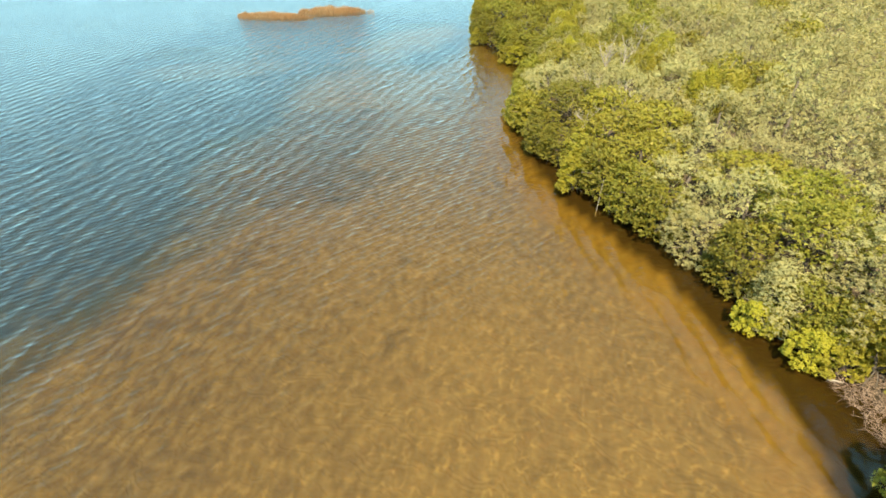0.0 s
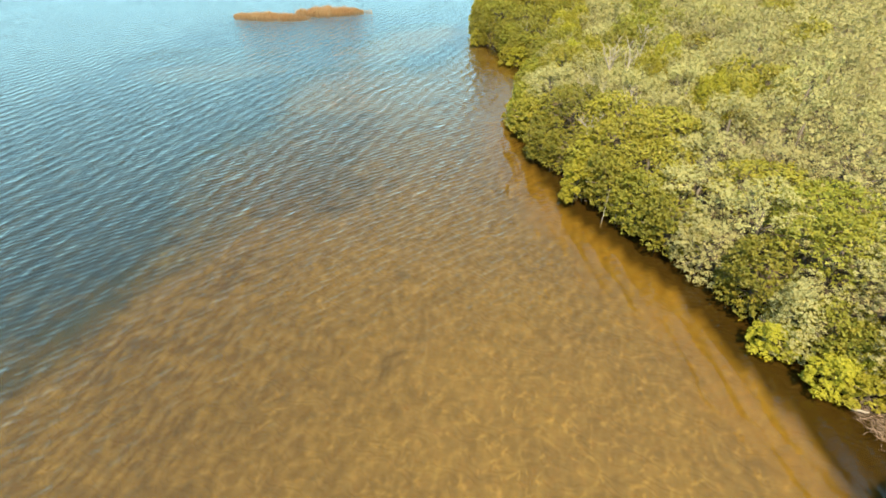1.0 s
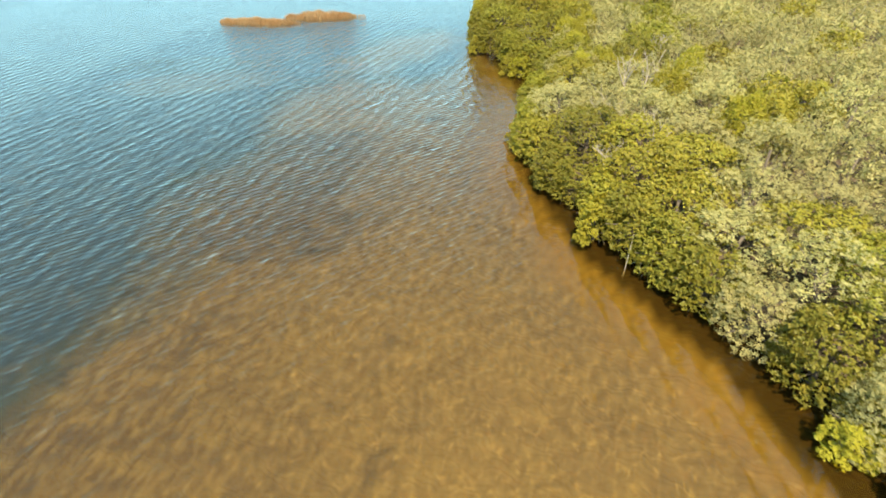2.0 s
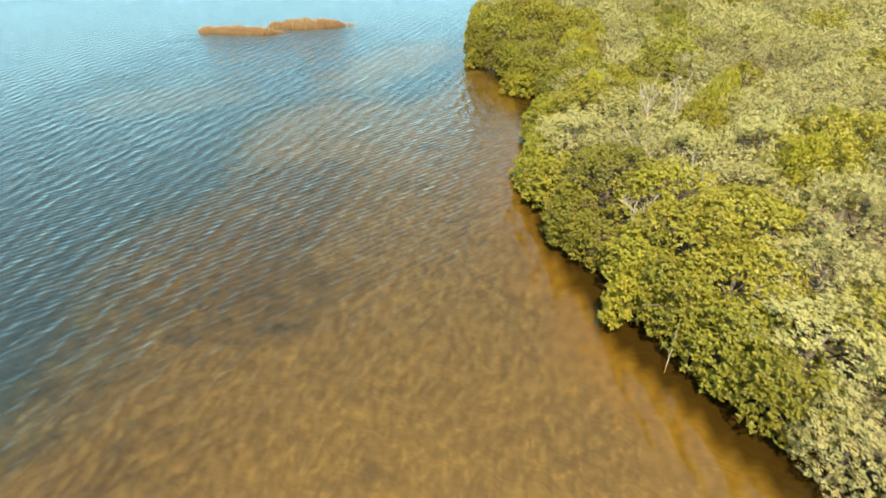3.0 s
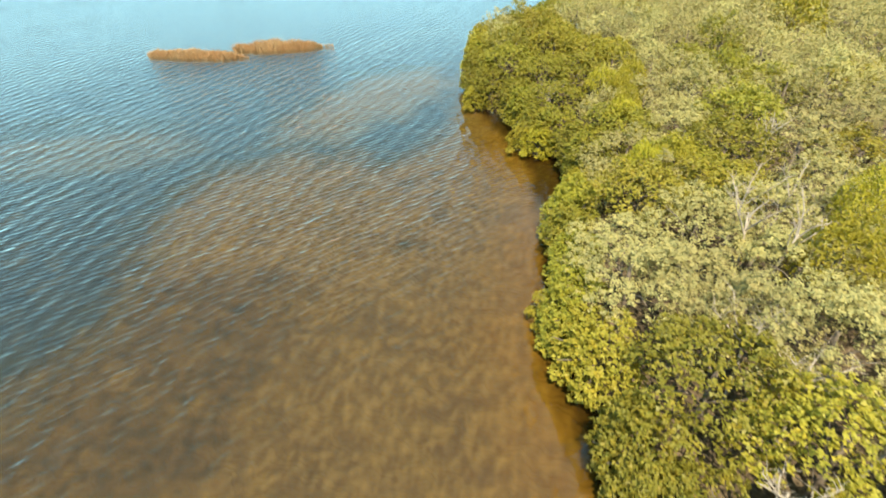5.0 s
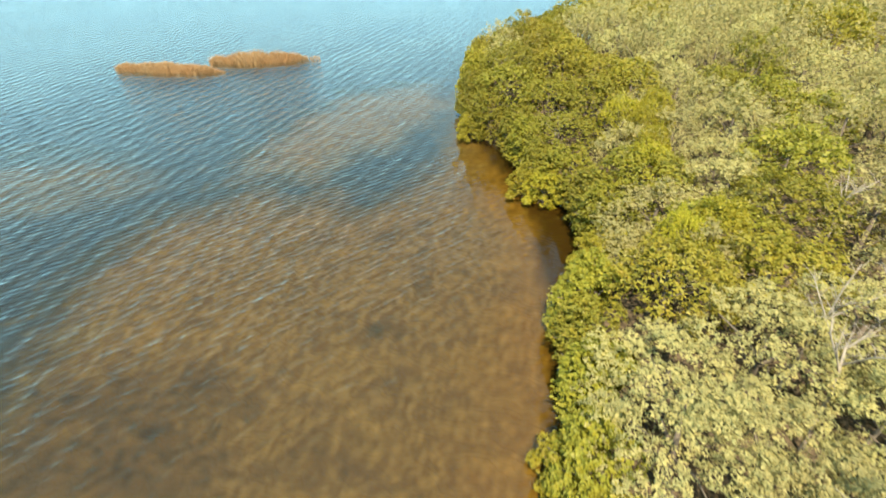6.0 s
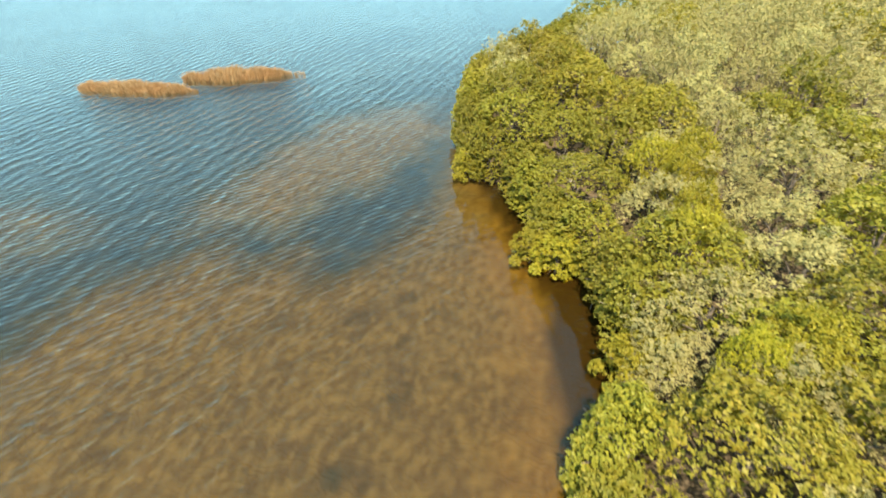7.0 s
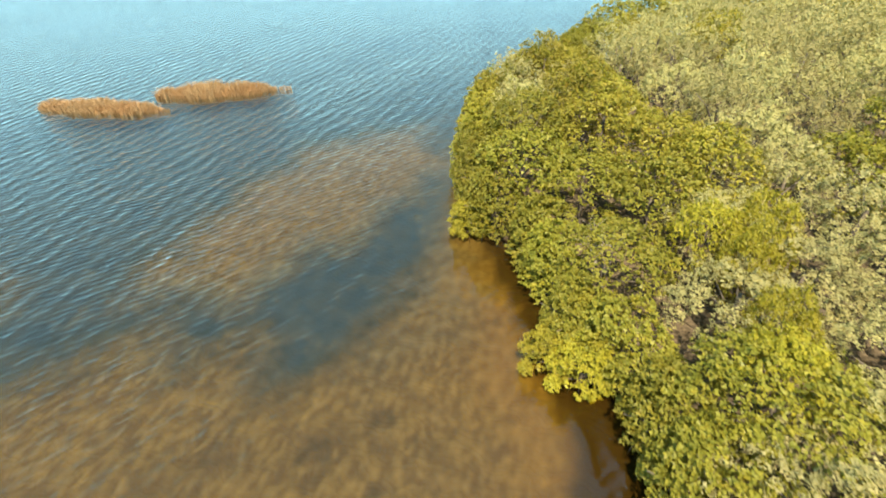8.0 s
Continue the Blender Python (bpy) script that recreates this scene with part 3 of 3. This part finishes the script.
def plant(form, kind, x, y, height, wide, turn, variant):
    """One mangrove: built once for each form, kind and variant, then copied."""
    far = form == "top" and (x > 13.5 or y > 55)
    key = (form, kind, variant, far)
    full = 2.95 if form == "edge" else 3.85
    g = float(ground_height(np.array([x]), np.array([y]))[0])
    m = pose(x, y, g, 0, 0, turn) @ Matrix.Diagonal((wide, wide, (height - g) / full, 1))
    if key in PROTO:
        ob = copy_thing(PROTO[key], m)
    else:
        rng = np.random.RandomState(100 + len(PROTO) * 7)
        name = "mangrove_bush" if (form, kind) == ("edge", "yellow") else "mangrove_tree"
        ob = PROTO[key] = new(name)
        mesh_object("trunk", *trunk_mesh(form, rng, 9 if form == "edge" else 4), BARK, ob, True)
        pale = kind == "pale"
        shoots, per = (1050 if pale else 880, 12 if pale else 8) if form == "edge" else (520 if pale else 400, 11 if pale else 10) if far else (1050 if pale else 720, 12 if pale else 8)
        mesh_object("crown", *crown_mesh(form, kind, rng, shoots, 1.25 if far else 1.0, per), LEAF[kind], ob)
        tagged(ob, LABELS[form, kind], "tree" if name == "mangrove_tree" else "bush", "mangroves along the shore")
    ob.matrix_basis = m
    return ob


# stands of one look, by plan
PALE = [
    (10.4, 9.7), (11.3, 10.8), (7.7, 13.7), (10.5, 14.8), (14.3, 15.3), (9.5, 15.8), (13.7, 17.8), (10.2, 18.3), (12.3, 18.5), (11.3, 19.5), (10.2, 20.4),
    (12.6, 20.7), (10.2, 23.7), (8.9, 25.8), (11.7, 25.8), (6.4, 27.1), (7.8, 27.7), (6.8, 28.7), (9.8, 28.9), (8.2, 29.0), (9.9, 30.2),
    (8.6, 31.9), (8.0, 35.2), (19.4, 36.4), (12.1, 36.9), (10.2, 37.3), (11.6, 38.2), (13.2, 39.6), (18.9, 40.3), (12.5, 42.3), (14.5, 42.6),
    (13.4, 45.6), (19.0, 46.2), (22.4, 46.9), (12.5, 47.1), (14.9, 48.3), (10.4, 49.8), (15.2, 49.8), (20.5, 49.8), (17.4, 50.5), (12.4, 50.7), (12.6, 52.0),
]
DEEP = [
    (10.3, 12.1), (9.3, 12.3), (12.0, 13.2), (7.0, 16.4), (6.4, 18.0), (6.2, 22.4), (4.5, 23.1), (6.0, 25.0), (5.2, 28.0), (4.9, 30.6), (6.0, 32.9), (7.1, 34.3),
    (11.0, 34.8), (12.6, 35.0), (14.8, 36.8), (7.8, 37.5), (6.5, 38.1), (13.9, 38.2), (14.9, 39.6), (7.5, 40.0), (7.1, 41.7), (5.9, 43.4), (17.4, 44.0),
    (5.5, 44.9), (8.7, 45.4), (16.5, 46.2), (7.2, 46.5), (4.5, 47.2), (4.7, 48.6), (6.9, 51.3), (10.0, 54.3),
]
OLIVE = [(6.6, 31.0), (6.9, 32.4), (7.4, 33.6), (7.8, 21.6), (7.2, 23.4), (8.8, 22.6), (8.9, 20.6), (8.4, 24.2), (8.2, 17.6), (7.1, 20.0), (6.0, 21.0), (13.5, 23.7), (10.6, 32.8), (9.8, 47.5), (4.9, 26.0), (8.2, 52.0)]
GOLD = [(12.1, 22.9), (10.9, 27.4), (12.4, 29.1), (8.4, 34.0), (9.7, 34.5), (9.1, 38.6), (9.6, 39.8), (10.0, 41.9), (10.8, 43.0), (9.6, 43.3)]
STANDS = [(x, y, k) for k, group in (("pale", PALE), ("green", DEEP), ("olive", OLIVE)) for x, y in group]


def look_at(x, y, inland, rng):
    best = min(STANDS, key=lambda s: (s[0] - x) ** 2 + (s[1] - y) ** 2)
    if (best[0] - x) ** 2 + (best[1] - y) ** 2 < 1.7**2:
        return best[2]
    tone = float(drift(np.array([x]), np.array([y]), 5.5, 41)[0]) * 0.35 + rng.uniform(-0.25, 0.25)
    if inland < 2.2:
        return "green" if tone < 0.12 else "olive"
    tone += 0.5 * min(1, (inland - 3) / 5) - 0.12
    return "pale" if tone > 0.02 else ("green" if tone < -0.30 else "olive")


def canopy_top(x, y, inland):
    low = 0.45 * float(smooth((y - 18) / 5) * smooth((37 - y) / 3)) + 0.25 * float(smooth((12.5 - y) / 2)) + 0.4 * float(smooth((y - 39) / 3) * smooth((54 - y) / 4))
    return 2.35 - low * float(1 - smooth(inland / 2.5)) + 1.0 * smooth((inland - 0.6) / 2.2) + 1.0 * smooth((inland - 3) / 6) + 0.22 * float(drift(np.array([x]), np.array([y]), 4.5, 52)[0]) + 0.95 * float(smooth((y - 44) / 8))


def seaward(x, y):
    """Turn that faces a plant towards the open water."""
    d = shore_distance([(x - 0.4, y), (x + 0.4, y), (x, y - 0.4), (x, y + 0.4)])
    return math.degrees(math.atan2(d[3] - d[2], d[1] - d[0]))


rng = np.random.RandomState(11)
spots = [(x, y, "edge") for x, y in ((9.65, 10.8), (9.4, 12.5), (8.65, 14.2), (8.0, 15.6), (7.4, 17.0), (6.7, 18.5), (6.35, 20.1))]
# the row along the water
route = [Vector(p) for p in SHORE[:37]]
walked, due = 0.0, 0.3
for a, b in zip(route, route[1:]):
    way = b - a
    while due <= walked + way.length:
        p = a + way * ((due - walked) / way.length)
        inner = Vector((way.y, -way.x)).normalized()
        q = p + inner * (rng.uniform(0.85, 1.02) + (0.5 if 8.6 < p.y < 12.4 else 0.15 if p.y > 38 else 0.05))
        if not 5.2 < q.y < 9.6 and (q.x - 5.4) ** 2 + (q.y - 19.0) ** 2 > 1.25**2 and all((q.x - s[0]) ** 2 + (q.y - s[1]) ** 2 > 1.3**2 for s in spots):
            spots.append((q.x, q.y, "edge"))
        due += 1.5
    walked += way.length
# the stand behind it
tries = np.stack([rng.uniform(3, 23, 9000), rng.uniform(2, 66, 9000)], 1)
deep = -shore_distance(tries)
for (x, y), d in zip(tries, deep):
    if d < 1.65 or x > 9.5 + 0.78 * y or (x < 10.4 and 5.0 < y < 8.6):
        continue
    gap = 1.6 if y < 36 and d < 5 else 1.75 if y < 26 and x < 13.5 else 1.95
    if all((x - s[0]) ** 2 + (y - s[1]) ** 2 > (1.22 if s[2] == "edge" else gap) ** 2 for s in spots):
        spots.append((x, y, "top"))
for x, y, form in spots:
    d = float(-shore_distance([(x, y)])[0])
    kind = look_at(x, y, d, rng)
    top = canopy_top(x, y, d)
    if form == "edge":
        plant("edge", kind, x, y, top * rng.uniform(0.92, 1.05), rng.uniform(0.92, 1.06) * (0.85 if y < 12 else 1.0), seaward(x, y) + rng.uniform(-20, 20), rng.randint(3))
    else:
        plant("top", kind, x, y, top * (rng.uniform(0.82, 1.12) if x > 13.5 or y > 55 else rng.uniform(0.9, 1.08)), rng.uniform(0.94, 1.1), rng.uniform(0, 360), rng.randint(3))

# slender yellow trees that stand out of the rest
for k, (x, y) in enumerate(GOLD):
    plant("top", "yellow", x, y, canopy_top(x, y, float(-shore_distance([(x, y)])[0])) + 0.25, 0.5 + 0.1 * math.sin(k * 1.7), k * 71, k % 3)
# low yellow bushes that lean out over the water
for x, y, height, wide in ((5.65, 19.15, 1.75, 0.72), (5.3, 41.0, 1.4, 0.6), (5.9, 40.4, 1.5, 0.6), (6.4, 41.1, 2.0, 0.8), (3.4, 47.4, 1.5, 0.6), (9.05, 10.45, 1.0, 0.5),
                           (9.85, 9.15, 1.2, 0.55), (10.3, 8.75, 1.0, 0.45), (4.1, 28.2, 1.3, 0.55), (7.3, 36.0, 1.5, 0.6), (6.7, 35.6, 1.6, 0.6)):
    plant("edge", "yellow", x, y, height, wide, seaward(x, y) + 60 * math.sin(x * 97 + y * 31), int(x * 10) % 2)


plant("edge", "green", 10.95, 8.5, 1.5, 0.7, 40, 0)
plant("edge", "green", 10.15, 10.0, 1.9, 0.8, seaward(10.15, 10.0), 1)
plant("edge", "green", 9.35, 4.75, 2.1, 0.8, 170, 1)
plant("edge", "olive", 10.75, 9.45, 1.8, 0.75, seaward(10.75, 9.45), 0)


# the stand farther off, one sheet of crowns
def far_woods():
    rng = np.random.RandomState(77)
    pts = np.stack([rng.uniform(4, 62, 5200), rng.uniform(-6, 104, 5200)], 1)
    d = -shore_distance(pts)
    kept = []
    for (x, y), inland in zip(pts, d):
        near = 3 < x < 23 and 2 < y < 66 and x < 9.5 + 0.78 * y
        if inland < 1.6 or near or x > min(26 + 0.75 * y, 46) or y > 92 or any((x - a) ** 2 + (y - b) ** 2 < 2.2**2 for a, b in kept):
            continue
        kept.append((x, y))
    protos = {(k, v): crown_mesh("top", k, rng, 230 if k == "pale" else 200, 1.55, 10 if k == "pale" else 9) for k in LEAF for v in range(2)}
    plain = {(k, v): crown_mesh("top", k, rng, 90, 2.4, 6) for k in LEAF for v in range(2)}
    verts, faces, slots, total = [], [], [], 0
    order = list(LEAF)
    for x, y in kept:
        inland = float(-shore_distance([(x, y)])[0])
        kind = look_at(x, y, inland, rng)
        pv, pf = (plain if x > 13 + 0.75 * y or y < 4 else protos)[kind, rng.randint(2)]
        a, s = rng.uniform(0, 6.283), rng.uniform(1.05, 1.3)
        c, sn = math.cos(a) * s, math.sin(a) * s
        z = pv[:, 2] * canopy_top(x, y, inland) * rng.uniform(0.8, 1.14) / 3.85
        verts.append(np.stack([x + pv[:, 0] * c - pv[:, 1] * sn, y + pv[:, 0] * sn + pv[:, 1] * c, z + 0.1], 1))
        faces.append(pf + total)
        slots.append(np.full(len(pf), order.index(kind)))
        total += len(pv)
    ob = mesh_object("far_woods", np.concatenate(verts), np.concatenate(faces), LEAF[order[0]])
    for k in order[1:]:
        ob.data.materials.append(LEAF[k])
    ob.data.polygons.foreach_set("material_index", np.concatenate(slots).astype(np.int32))
    return tagged(ob, "distant mangrove woods in pale and olive greens", "woods", kind="stuff")


far_woods()


# ---------------------------------------------------------------- dead wood
def dead_tree(x, y, height, turn, seed):
    """A bleached snag: bent stem, forked limbs, fine twigs."""
    rng = np.random.RandomState(seed)
    g = float(ground_height(np.array([x]), np.array([y]))[0])
    ob = new("dead_mangrove")
    ob.matrix_basis = pose(x, y, g, 0, 0, turn)
    verts, faces = [], []
    h = height - g
    stem = [Vector((0, 0, -0.2)), Vector((0.1, 0.05, h * 0.45)), Vector((0.3, 0.1, h * 0.72))]
    tube(verts, faces, stem, (0.050, 0.036, 0.022), 6)
    mesh_object("trunk", verts, faces, BLEACHED, ob, True)
    for k in range(5):
        verts, faces, twigs = [], [], []
        s = stem[1].lerp(stem[2], rng.uniform(0.3, 1.0))
        a = k * 1.3 + rng.uniform(0, 0.8)
        e = s + Vector((math.cos(a) * rng.uniform(0.35, 0.9), math.sin(a) * rng.uniform(0.35, 0.9), h * rng.uniform(0.15, 0.33)))
        m = s.lerp(e, 0.5) + Vector((rng.uniform(-0.1, 0.1), rng.uniform(-0.1, 0.1), 0.05))
        tube(verts, faces, (s, m, e), (0.022, 0.016, 0.007), 5)
        for j in range(9):
            f = rng.uniform(0.3, 1.0)
            p = s.lerp(m, f * 2) if f < 0.5 else m.lerp(e, f * 2 - 1)
            q = p + Vector((rng.uniform(-0.3, 0.3), rng.uniform(-0.3, 0.3), rng.uniform(0.05, 0.35)))
            tv, tf = [], []
            tube(tv, tf, (p, p.lerp(q, 0.5) + Vector((0, 0, 0.03)), q), (0.006, 0.005, 0.0025), 4)
            twigs.append((tv, tf))
        branch = mesh_object("branch", verts, faces, BLEACHED, ob, True)
        for tv, tf in twigs:
            mesh_object("twig", tv, tf, BLEACHED, branch, True)
    return tagged(ob, "leafless bleached grey mangrove snag among green crowns", "dead tree", "dead mangroves")


for k, (x, y, top) in enumerate(((8.2, 22.4, 3.7), (7.5, 25.0, 3.8), (8.2, 24.0, 3.8), (9.9, 30.4, 4.3), (11.0, 30.4, 4.3), (6.4, 21.8, 3.0),
                                 (9.4, 28.7, 4.7), (13.2, 34.6, 4.6), (9.9, 28.2, 4.7), (6.6, 43.4, 3.1))):
    dead_tree(x, y, top - 0.25, k * 77, 300 + k)


def root_stick(x, y, lean_x, lean_y, length, radius):
    verts, faces = [], []
    tube(verts, faces, [(0, 0, -0.35), (lean_x * 0.5, lean_y * 0.45, length * 0.5), (lean_x, lean_y, length)], (radius, radius * 0.9, radius * 0.7), 6)
    ob = mesh_object("aerial_root", verts, faces, BLEACHED, None, True)
    ob.matrix_basis = pose(x, y, 0)
    return tagged(ob, "thin pale aerial root standing in the shallow water", "root", "aerial roots")


root_stick(6.15, 17.15, 0.25, 0.5, 1.2, 0.010)
root_stick(6.65, 17.05, 0.05, 0.4, 1.0, 0.008)
root_stick(6.85, 16.85, 0.15, 0.35, 0.9, 0.008)


# ---------------------------------------------------------------- strand line of the near bank
def litter_bank():
    rng = np.random.RandomState(9)
    verts, faces = [], []
    for k in range(2600):
        y = rng.uniform(4.5, 9.3)
        x = 10.0 + rng.uniform(-0.15, 1.5) + (0.2 if y > 8.5 else 0)
        g = float(ground_height(np.array([x]), np.array([y]))[0])
        a, ln = rng.uniform(0, 6.283), rng.uniform(0.06, 0.3)
        p = Vector((x, y, max(g, 0.0) + rng.uniform(0.0, 0.16)))
        q = p + Vector((math.cos(a) * ln, math.sin(a) * ln, rng.uniform(-0.04, 0.12)))
        tube(verts, faces, (p, p.lerp(q, 0.5) + Vector((0, 0, 0.015)), q), (0.003, 0.005, 0.002), 3)
    ob = mesh_object("drift_litter", verts, faces, LITTER)
    return tagged(ob, "tangle of dry brown twigs and roots on the bank", "litter", kind="stuff")


litter_bank()
verts, faces = [], []
tube(verts, faces, [(-0.16, 0.07, 0.03), (0, 0, 0.05), (0.15, -0.05, 0.04)], (0.025, 0.032, 0.022), 8)
drift_stick = mesh_object("driftwood", verts, faces, BLEACHED, None, True)
drift_stick.matrix_basis = pose(10.03, 8.44, 0.0)
tagged(drift_stick, "short bleached piece of driftwood at the water line", "driftwood")


# ---------------------------------------------------------------- reed islets
def reed_islet(ends, half, height, seed, taper):
    """Russet marsh grass in a long low clump, densest and tallest along its middle."""
    rng = np.random.RandomState(seed)
    (ax, ay), (bx, by) = ends
    cx, cy = (ax + bx) / 2, (ay + by) / 2
    along, across = Vector((bx - ax, by - ay)), None
    long = along.length / 2
    along.normalize()
    across = Vector((-along.y, along.x))
    verts, faces = [], []
    for k in range(7000):
        u, v = rng.uniform(-1, 1), rng.uniform(-1, 1)
        body = (1 - abs(u) ** 2.6) ** 0.6 * (1 - taper * max(0, u) ** 1.2) + 0.12 * math.sin(9 * u + seed)
        if abs(v) > body or rng.uniform() < 0.5 * abs(v / max(body, 0.05)) ** 3:
            continue
        x = along.x * u * long + across.x * v * half
        y = along.y * u * long + across.y * v * half
        h = height * (0.3 + 0.8 * max(0.0, 1 - (v / body) ** 2) ** 0.6 * min(1, body)) * rng.uniform(0.55, 1.15) * (1 + 0.12 * math.sin(17 * u + seed))
        a = rng.uniform(0, 6.283)
        w, lx, ly = 0.018, rng.normal() * 0.15 - 0.05, rng.normal() * 0.15
        dx, dy = math.cos(a) * w, math.sin(a) * w
        i = len(verts)
        verts += [(x - dx, y - dy, -0.3), (x + dx, y + dy, -0.3), (x + dx * 0.8 + lx * 0.5, y + dy * 0.8 + ly * 0.5, h * 0.6),
                  (x - dx * 0.8 + lx * 0.5, y - dy * 0.8 + ly * 0.5, h * 0.6), (x + lx * 1.4, y + ly * 1.4, h)]
        faces += [(i, i + 1, i + 2, i + 3), (i + 3, i + 2, i + 4)]
    ob = mesh_object("marsh_grass", verts, faces, STRAW)
    ob.matrix_basis = pose(cx, cy, 0)
    return tagged(ob, "islet of dense russet marsh grass standing in the bay", "marsh grass", "marsh grass islets", "stuff")


reed_islet(((-23.7, 62.7), (-14.6, 61.3)), 1.1, 0.54, 3, 0.35)
reed_islet(((-17.0, 64.3), (-8.2, 65.4)), 1.25, 0.74, 4, 0.8)
